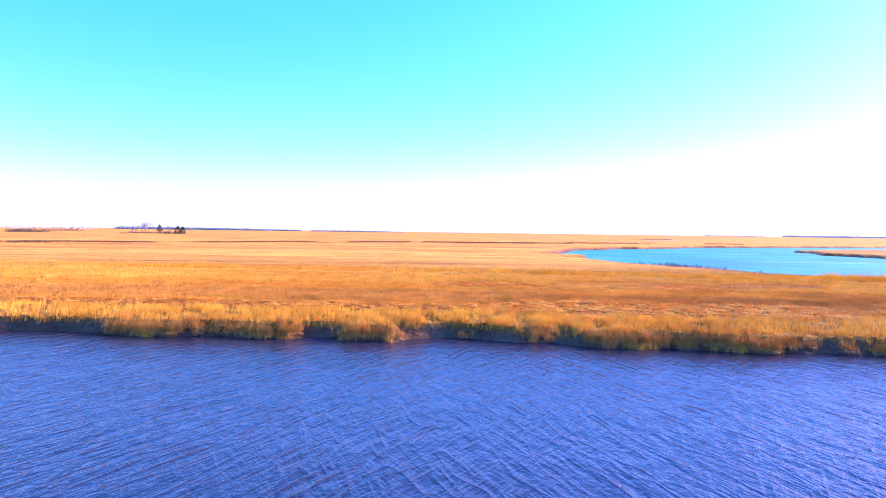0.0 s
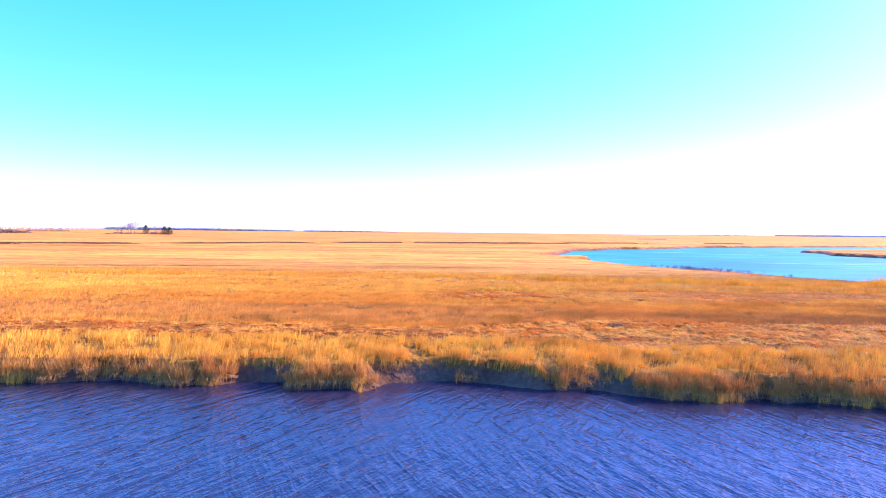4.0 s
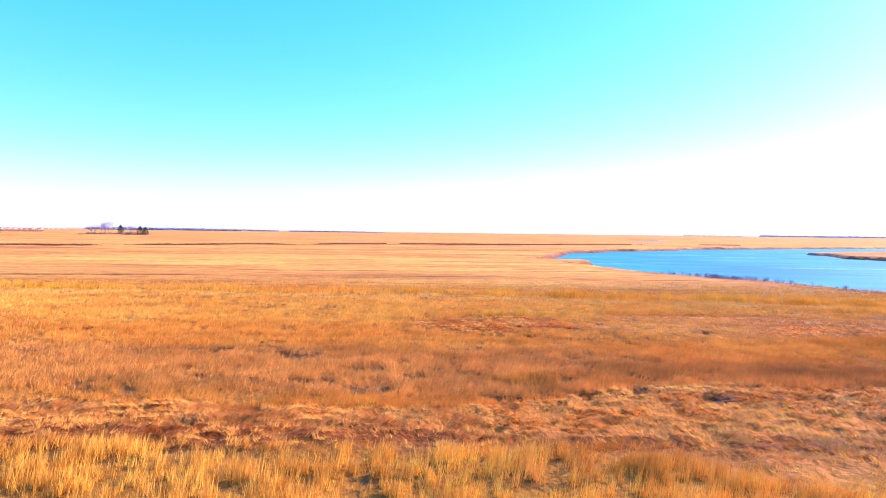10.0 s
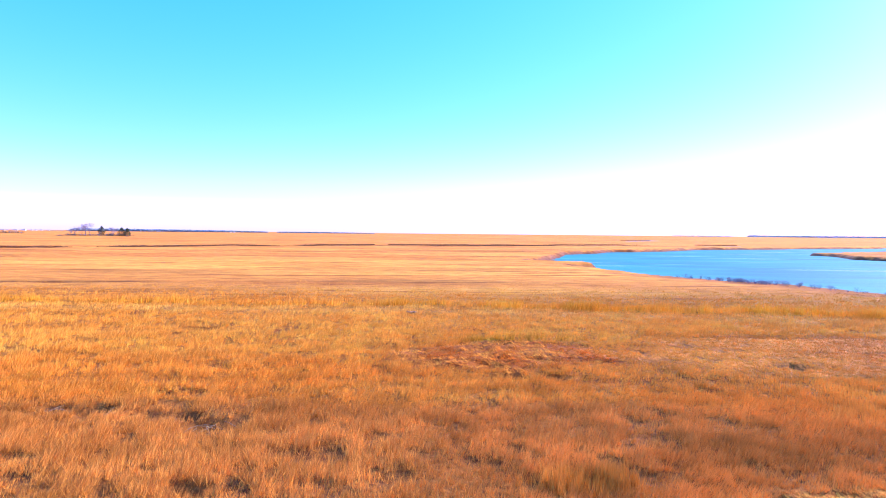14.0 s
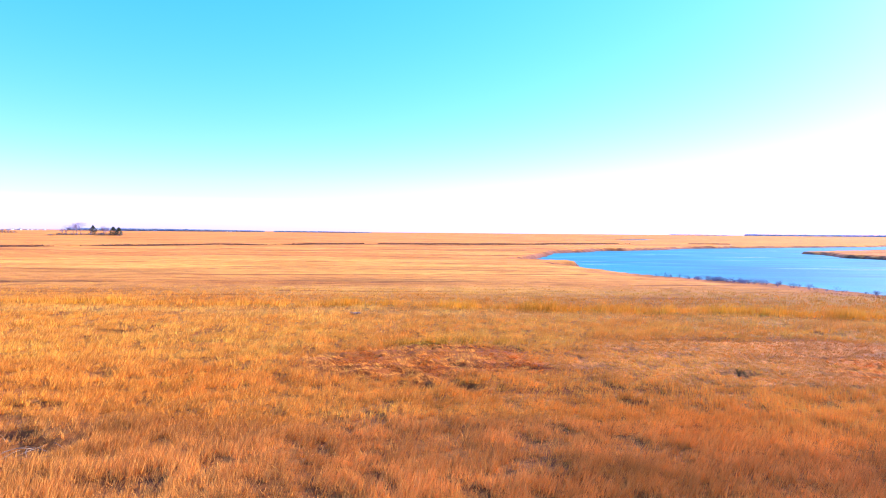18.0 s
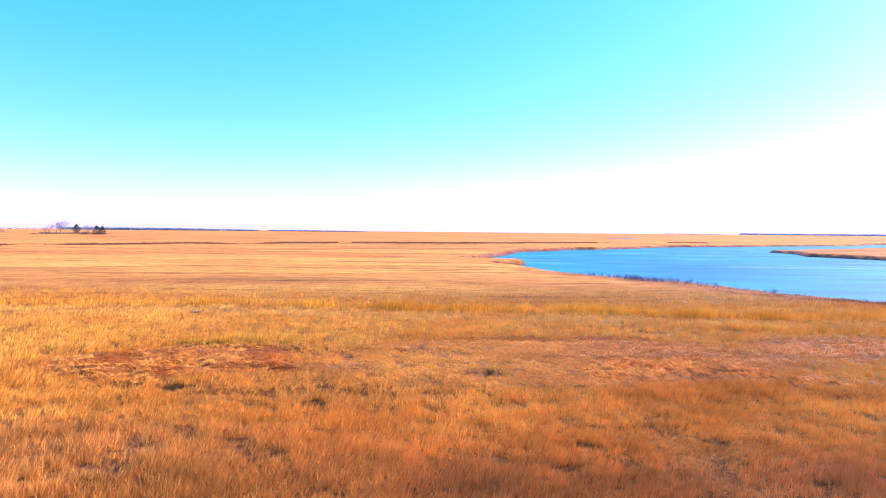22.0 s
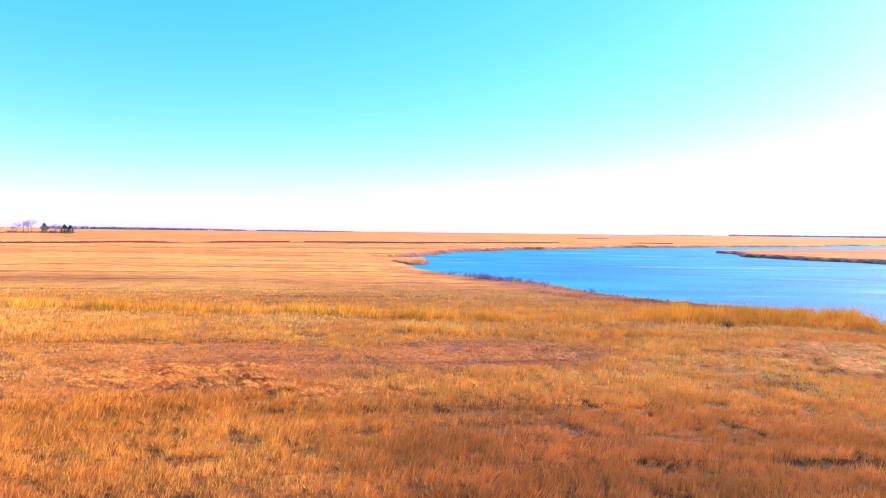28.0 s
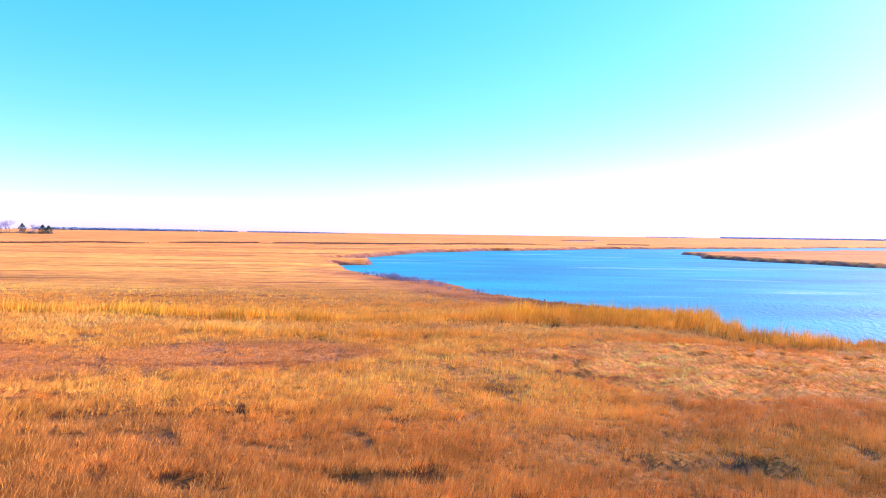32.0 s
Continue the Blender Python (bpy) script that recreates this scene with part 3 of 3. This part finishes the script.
lean = np.where(flat, rng.uniform(0.07, 0.20, m), height * np.clip(rng.normal(0.45, 0.22, m), 0.02, 1.2) * np.where(tall[k] > 0.38, 0.5, 1.0))
height = np.where(flat, rng.uniform(0.02, 0.08, m) * (0.6 + big[k]), height)
glow = glow * (1 + 0.04 * smooth(25, 60, d)) * np.where(hay > 0.5, 0.98, 0.96)
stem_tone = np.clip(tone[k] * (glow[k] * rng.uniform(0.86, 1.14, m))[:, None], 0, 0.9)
tall_stand = tall[k] > 0.38
for name, label, pick in (("tall_cordgrass", "tall golden-yellow cordgrass along banks and ridges", ~flat & tall_stand),
                          ("salt_hay", "flattened reddish salt hay in swirled mats", flat),
                          ("meadow_grass", "knee-high dry orange-brown marsh grass", ~flat & ~tall_stand)):
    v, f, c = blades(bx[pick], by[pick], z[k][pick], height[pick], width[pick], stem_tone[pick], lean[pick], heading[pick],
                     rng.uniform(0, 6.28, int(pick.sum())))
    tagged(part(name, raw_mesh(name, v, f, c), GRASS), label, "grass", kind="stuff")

# Coarse dark growth along the far creek.
lines = list(zip(CREEK, CREEK[1:])) + [(pan[3], pan[2]) for pan in PANS]
side = np.concatenate([rng.uniform(-1, 1, (1500, 2)) * (1.2, 1.6) + np.array(a) + rng.random((1500, 1)) * (np.array(b) - np.array(a)) + (0, 6.8)
                       for a, b in lines])
x, y = side[:, 0], side[:, 1]
y = y + (fbm(x, y, 20, 94, 2) - 0.5) * 5
keep = fbm(x, y * 0.3, 24, 98, 3) > 0.16
x, y = x[keep], y[keep]
n = len(x)
v, f, c = blades(x, y, ground_height(x, y)[0], rng.uniform(0.25, 0.5, n), rng.uniform(0.3, 0.7, n),
                 np.array((0.44, 0.19, 0.09)) * rng.uniform(0.6, 1.3, (n, 1)), rng.uniform(0, 0.3, n), rng.uniform(0, 6.28, n), rng.normal(0, 0.5, n))
tagged(part("creek_sedge", raw_mesh("creek_sedge", v, f, c), GRASS), "dark brown sedge lining a far creek and pans", "grass", kind="stuff")


# ---- trees and shrubs ----
def tube(bm, a, b, ra, rb, sides=5):
    """A tapered stem from a to b."""
    a, b = Vector(a), Vector(b)
    q = (b - a).to_track_quat("Z", "Y")
    rings = [[bm.verts.new(c + q @ Vector((r * math.cos(6.2832 * k / sides), r * math.sin(6.2832 * k / sides), 0))) for k in range(sides)]
             for c, r in ((a, ra), (b, rb))]
    for k in range(sides):
        bm.faces.new((rings[0][k], rings[0][(k + 1) % sides], rings[1][(k + 1) % sides], rings[1][k]))
    bm.faces.new(rings[1])


def fork(bm, rnd, a, way, length, radius, depth, spread=0.55):
    b = Vector(a) + way * length
    tube(bm, a, b, radius, radius * 0.65, 4 if depth < 3 else 5)
    if depth == 0:
        return
    for _ in range(rnd.choice((2, 3, 3))):
        turn = Vector((rnd.gauss(0, spread), rnd.gauss(0, spread), rnd.gauss(0.1, spread * 0.5)))
        fork(bm, rnd, b, (way + turn).normalized(), length * rnd.uniform(0.6, 0.85), radius * 0.6, depth - 1, spread)


def sprays(bm, rnd, n, place, size):
    """Small tilted leaf clumps."""
    for _ in range(n):
        p = place()
        u = Vector((rnd.gauss(0, 1), rnd.gauss(0, 1), rnd.gauss(0, 0.5))).normalized() * size * rnd.uniform(0.6, 1.4)
        w = Vector((rnd.gauss(0, 1), rnd.gauss(0, 1), rnd.gauss(0, 1))).normalized() * size * rnd.uniform(0.4, 0.9)
        bm.faces.new([bm.verts.new(p + q) for q in (-u, w * 0.8, u, -w)])


def at_ground(x, y, sink=0.05):
    z, _ = ground_height(np.array([float(x)]), np.array([float(y)]))
    return float(z[0]) - sink


def cedar(x, y, tall, wide, seed):
    rnd = random.Random(seed)
    root = new("cedar_tree")
    root.matrix_world = pose(x, y, at_ground(x, y))
    bm = bmesh.new()
    tube(bm, (0, 0, 0), (0.1, 0, tall * 0.9), 0.22, 0.05, 7)
    for k in range(14):
        h, a = tall * (0.15 + 0.05 * k), rnd.uniform(0, 6.28)
        r = wide * 0.5 * (1 - h / tall) ** 0.6
        tube(bm, (0, 0, h), (r * math.cos(a), r * math.sin(a), h + 0.3), 0.05, 0.015, 4)
    part("trunk", bm, BARK, root)
    bm = bmesh.new()

    def place():
        h = rnd.random() ** 0.8
        r = wide * 0.5 * min(1.0, 1.7 * (1 - h) ** 0.7) * (0.88 + 0.14 * math.sin(9 * h + seed)) * rnd.random() ** 0.4
        a = rnd.uniform(0, 6.28)
        return Vector((r * math.cos(a), r * math.sin(a), tall * (0.03 + 0.95 * h)))

    sprays(bm, rnd, 900, place, 0.32)
    part("crown", bm, CEDAR, root)
    return tagged(root, "dark green conical cedar on a marsh hummock", "tree", "hummock trees")


def bare_tree(x, y, tall, seed):
    rnd = random.Random(seed)
    root = new("bare_tree")
    root.matrix_world = pose(x, y, at_ground(x, y))
    bm = bmesh.new()
    fork(bm, rnd, (0, 0, 0), Vector((rnd.gauss(0, 0.08), rnd.gauss(0, 0.08), 1)).normalized(), tall * 0.3, 0.2, 0, 0.4)
    part("trunk", bm, BARK, root)
    bm = bmesh.new()
    for _ in range(3):
        fork(bm, rnd, (0, 0, tall * 0.28), Vector((rnd.gauss(0, 0.4), rnd.gauss(0, 0.4), 1)).normalized(), tall * 0.21, 0.17, 5, 0.58)
    part("crown", bm, TWIG, root)
    return tagged(root, "leafless grey tree with spreading branches on a hummock", "tree", "hummock trees")


def scrub_bush(x, y, tall, wide, seed, mat, label, group):
    rnd = random.Random(seed)
    root = new("shrub")
    root.matrix_world = pose(x, y, at_ground(x, y))
    bm = bmesh.new()
    for _ in range(7):
        fork(bm, rnd, (0, 0, 0), Vector((rnd.gauss(0, 0.5), rnd.gauss(0, 0.5), 1)).normalized(),
             tall * 0.35, 0.03 * tall, 2, 0.5)
    part("branchwork", bm, TWIG, root)
    bm = bmesh.new()

    def place():
        a, r, h = rnd.uniform(0, 6.28), wide * 0.5 * rnd.random() ** 0.5, rnd.random() ** 1.4
        return Vector((r * math.cos(a), r * math.sin(a), tall * (0.1 + 0.8 * h * (1 - (2 * r / wide) ** 2 * 0.6))))

    sprays(bm, rnd, 160, place, 0.09 * tall)
    part("foliage", bm, mat, root)
    return tagged(root, label, "shrub", group)


cedar(-260.5, 494.5, 7.6, 5.8, 3)
cedar(-241.5, 488.0, 6.8, 6.2, 4)
cedar(-237.8, 489.0, 6.4, 5.2, 5)
for n, (tx, ty, th) in enumerate([(-276, 500, 10.5), (-271, 496, 11.0), (-281, 494, 8.0), (-273, 490, 9.5), (-266, 501, 7.0), (-254, 497, 8.0), (-250, 492, 6.2), (-286, 498, 6.0), (-278, 503, 9.0)]):
    bare_tree(tx, ty, th, 20 + n)
for n in range(30):
    rnd = random.Random(40 + n)
    scrub_bush(-291 + 1.85 * n + rnd.uniform(-1, 1), 487 + rnd.uniform(-2, 8), rnd.uniform(1.2, 2.6), rnd.uniform(3.5, 6.5), 60 + n, SCRUB,
               "low brown thicket bush at the foot of trees", "thicket bushes")
for n in range(9):
    rnd = random.Random(90 + n)
    scrub_bush(-372 + 2.8 * n + rnd.uniform(-1, 1), 470 + 1.5 * n, rnd.uniform(4.2, 5.8) if n < 6 else rnd.uniform(2.4, 3.4), rnd.uniform(5, 8), 110 + n, SCRUB,
               "dark brown-green bush of a marsh thicket", "thicket bushes")
for n in range(8):
    rnd = random.Random(130 + n)
    scrub_bush(-505 + 4.5 * n, 690 + 3 * n, rnd.uniform(3.0, 5.0), rnd.uniform(5, 8), 150 + n, SCRUB,
               "distant dark bush on the open marsh", "thicket bushes")
def pond_shrub(x, y, tall, seed):
    rnd = random.Random(seed)
    root = new("shrub")
    root.matrix_world = pose(x, y, at_ground(x, y))
    for _ in range(6):
        bm = bmesh.new()
        fork(bm, rnd, (0, 0, 0), Vector((rnd.gauss(0, 0.6), rnd.gauss(0, 0.6), 1)).normalized(), tall * 0.36, 0.010, 3, 0.6)
        part("stem", bm, TWIG, root)
    return tagged(root, "bare purplish-grey shrub at the pond's edge", "shrub", "pond shrubs")


for n in range(95):
    rnd = random.Random(170 + n)
    s = rnd.random()
    s = s if n % 2 else 0.2 + 0.3 * s
    sx, sy = 33 + 12 * s, 109.5 - 22 * s
    pond_shrub(sx - rnd.uniform(0.3, 2.2), sy - rnd.uniform(0.0, 1.6), rnd.uniform(0.28, 0.75), 200 + n)


# ---- far shore of the marsh ----
def woods(name, x0, y0, x1, y1, tall, count, mat, label, seed):
    rnd = random.Random(seed)
    bm = bmesh.new()
    for k in range(count):
        s = (k + rnd.random()) / count
        cx, cy, h = x0 + (x1 - x0) * s, y0 + (y1 - y0) * s + rnd.gauss(0, 12), tall * rnd.uniform(0.8, 1.05) * (1 - 0.45 * s ** 3)
        cx, wide = cx + rnd.gauss(0, 2), h * rnd.uniform(0.5, 0.9)

        def place():
            a, r, q = rnd.uniform(0, 6.28), rnd.random() ** 0.5, rnd.random()
            return Vector((cx + wide * r * math.cos(a), cy + wide * r * math.sin(a), h * (0.08 + 0.85 * q * (1 - 0.5 * r * r))))

        sprays(bm, rnd, 44, place, h * 0.34)
    tagged(part(name, bm, mat), label, "woods", kind="stuff")


woods("far_woods", -1290, 2130, -625, 2180, 9.5, 620, HAZED_WOODS, "distant blue-grey line of woods beyond the marsh", 1)
woods("far_woods", -585, 2185, -240, 2185, 5.5, 240, HAZED_WOODS, "thin distant line of trees on the horizon", 2)
woods("far_woods", -2080, 2050, -1290, 2120, 3.6, 420, HAZED_WOODS, "low distant line of scrub behind far houses", 5)
woods("far_hills", 1660, 3270, 3600, 2700, 11, 700, HAZED_HILLS, "hazy pale blue wooded shore on the horizon", 3)
woods("far_hills", 1150, 3000, 1450, 3000, 7, 60, HAZED_HILLS, "faint hazy trees low on the horizon", 4)


def house(x, y, wide, deep, tall, turn, seed):
    rnd = random.Random(seed)
    root = new("house")
    root.matrix_world = pose(x, y, at_ground(x, y, 0.1), 0, 0, turn)
    bm = bmesh.new()
    bmesh.ops.create_cube(bm, size=1, matrix=Matrix.LocRotScale((0, 0, tall / 2), None, (wide, deep, tall)))
    part("wall", bm, PAINT, root)
    bm = bmesh.new()
    w, e, t, r = wide / 2 + 0.4, deep / 2 + 0.4, tall + 0.01, tall + deep * 0.35
    v = [bm.verts.new(p) for p in ((-w, -e, t), (w, -e, t), (w, e, t), (-w, e, t), (-w, 0, r), (w, 0, r))]
    for f in ((0, 1, 5, 4), (2, 3, 4, 5), (0, 4, 3), (1, 2, 5), (0, 3, 2, 1)):
        bm.faces.new([v[k] for k in f])
    part("roof", bm, SHINGLE, root)
    for k in range(3):
        bm = bmesh.new()
        bmesh.ops.create_cube(bm, size=1, matrix=Matrix.LocRotScale((wide * (k - 1) * 0.3, -deep / 2 - 0.02, tall * 0.55), None, (1.2, 0.1, 1.6)))
        part("window", bm, SHINGLE, root)
    return tagged(root, "small white house far across the marsh", "house", "houses on the horizon")


for n in range(80):
    rnd = random.Random(300 + n)
    hx = -1980 + 9.3 * n + rnd.uniform(-8, 8)
    if n >= 77:
        hx = -692 + 9 * (n - 77) + rnd.uniform(-2, 2)
    house(hx, 1950 + rnd.uniform(-60, 60), rnd.uniform(3, 6.5), rnd.uniform(4, 6), rnd.uniform(1.6, 3.0), rnd.uniform(-25, 25), 400 + n)


# ---- the river bank ----
def bank_clump(x, y, wide, tall, count, seed, droop):
    """A slumped clod of turf with its stems hanging towards the water."""
    local = np.random.default_rng(seed)
    base = max(at_ground(x, y, 0.0), WATER - 0.05)
    root = new("grass_clump")
    root.matrix_world = pose(x, y, base)
    bm = bmesh.new()
    bmesh.ops.create_icosphere(bm, subdivisions=2, radius=1.0)
    for v in bm.verts:
        v.co = Vector((v.co.x * wide * 0.55, v.co.y * 0.22, v.co.z * 0.06 - 0.07)) * (1 + 0.45 * (noise.noise(v.co * 2.1 + Vector((seed, 0, 0)))))
    part("root_clod", bm, MUD, root, "dark clod of mud and roots")
    a = local.uniform(-1, 1, count) * wide * 0.5
    b = local.normal(0, 0.12, count)
    h = tall * local.uniform(0.35, 1.15, count) * (0.75 + 0.4 * np.sin(a * 9 + seed))
    heading = np.where(local.random(count) < droop, -1.57, 1.57) + local.normal(0, 0.9, count)
    tone = np.array((0.58, 0.275, 0.08)) * local.uniform(0.6, 1.2, (count, 1))
    v, f, c = blades(a, b, 0.1 + 0 * a, h, local.uniform(0.008, 0.017, count), np.clip(tone * (1.1, 1.0, 0.85), 0, 0.9), h * local.uniform(0.1, 0.6, count), heading,
                     local.uniform(0, 6.28, count))
    hang = int(count * 0.25)
    low = np.clip(local.normal(-0.2, 0.12, hang), -0.42, 0)
    v2, f2, c2 = blades(a[:hang], b[:hang] - 0.15, 0.12 + 0 * low, low, local.uniform(0.008, 0.015, hang), np.clip(tone[:hang] * (1.0, 0.9, 0.95), 0, 0.9),
                        local.uniform(0.1, 0.3, hang), -1.57 + local.normal(0, 0.5, hang), local.uniform(0, 6.28, hang))
    part("foliage", raw_mesh("foliage", np.r_[v, v2], np.r_[f, f2 + len(v)], np.r_[c, c2]), GRASS, root)
    return tagged(root, "tussock of golden cordgrass slumped on the muddy river bank", "grass clump", "bank clumps")


for n in range(130):
    rnd = random.Random(500 + n)
    cx = -25 + 0.39 * n + rnd.uniform(-0.2, 0.2)
    jut = float(outcrop(cx))
    if rnd.random() > 0.12 + 0.88 * jut:
        continue
    rows = np.arange(30.5, 35.5, 0.08)
    cy = rows[np.argmax(ground_height(0 * rows + cx, rows)[0] > -0.60)]
    bank_clump(cx, cy + rnd.uniform(0.0, 0.22), rnd.uniform(0.5, 0.9), rnd.uniform(0.3, 0.45) + 0.3 * jut, int(200 + 330 * jut), 600 + n, 0.5)


def driftwood(x, y, length, turn, seed):
    rnd = random.Random(seed)
    bm = bmesh.new()
    points = [Vector((length * (k / 5 - 0.5), rnd.gauss(0, 0.03), 0.07 + rnd.gauss(0, 0.015))) for k in range(6)]
    for k in range(5):
        tube(bm, points[k], points[k + 1], 0.09 - 0.008 * k, 0.085 - 0.008 * k, 8)
    ob = part("driftwood_log", bm, DRIFT)
    ob.matrix_world = pose(x, y, at_ground(x, y, 0.0), 0, 0, turn)
    return tagged(ob, "bleached grey driftwood log lying in dead grass", "log", "driftwood")


def reed_wrack(x, y, seed):
    """A few dead bent stems thrown over one another."""
    rnd = random.Random(seed)
    root = new("reed_wrack")
    root.matrix_world = pose(x, y, at_ground(x, y, 0.0), 0, 0, rnd.uniform(0, 360))
    for _ in range(6):
        bm = bmesh.new()
        a, r, lift = rnd.uniform(0, 6.28), rnd.uniform(0.4, 0.8), rnd.uniform(0.08, 0.22)
        c, points = Vector((rnd.gauss(0, 0.3), rnd.gauss(0, 0.15), 0)), []
        for k in range(6):
            u = k / 5 - 0.5
            points.append(c + Vector((math.cos(a) * r * 2 * u - math.sin(a) * 0.5 * u * u, math.sin(a) * r * 2 * u + math.cos(a) * 0.5 * u * u,
                                      0.02 + lift * (1 - 4 * u * u))))
        for p0, p1 in zip(points, points[1:]):
            tube(bm, p0, p1, 0.007, 0.006, 5)
        part("reed", bm, DRIFT, root)
    return tagged(root, "tangle of pale bent dead reeds over bare mud", "wrack", "reed wrack")


for n, (rx, ry) in enumerate([(-9.9, 49.4), (-8.0, 49.2), (-6.2, 48.8), (-4.8, 48.0), (-12.2, 39.1), (7.9, 43.2), (10.5, 42.6)]):
    reed_wrack(rx, ry, 700 + n)
driftwood(45.4, 68.4, 1.7, 8, 1)
driftwood(46.0, 68.1, 1.1, -14, 2)
driftwood(-0.5, 70.4, 0.6, 20, 3)
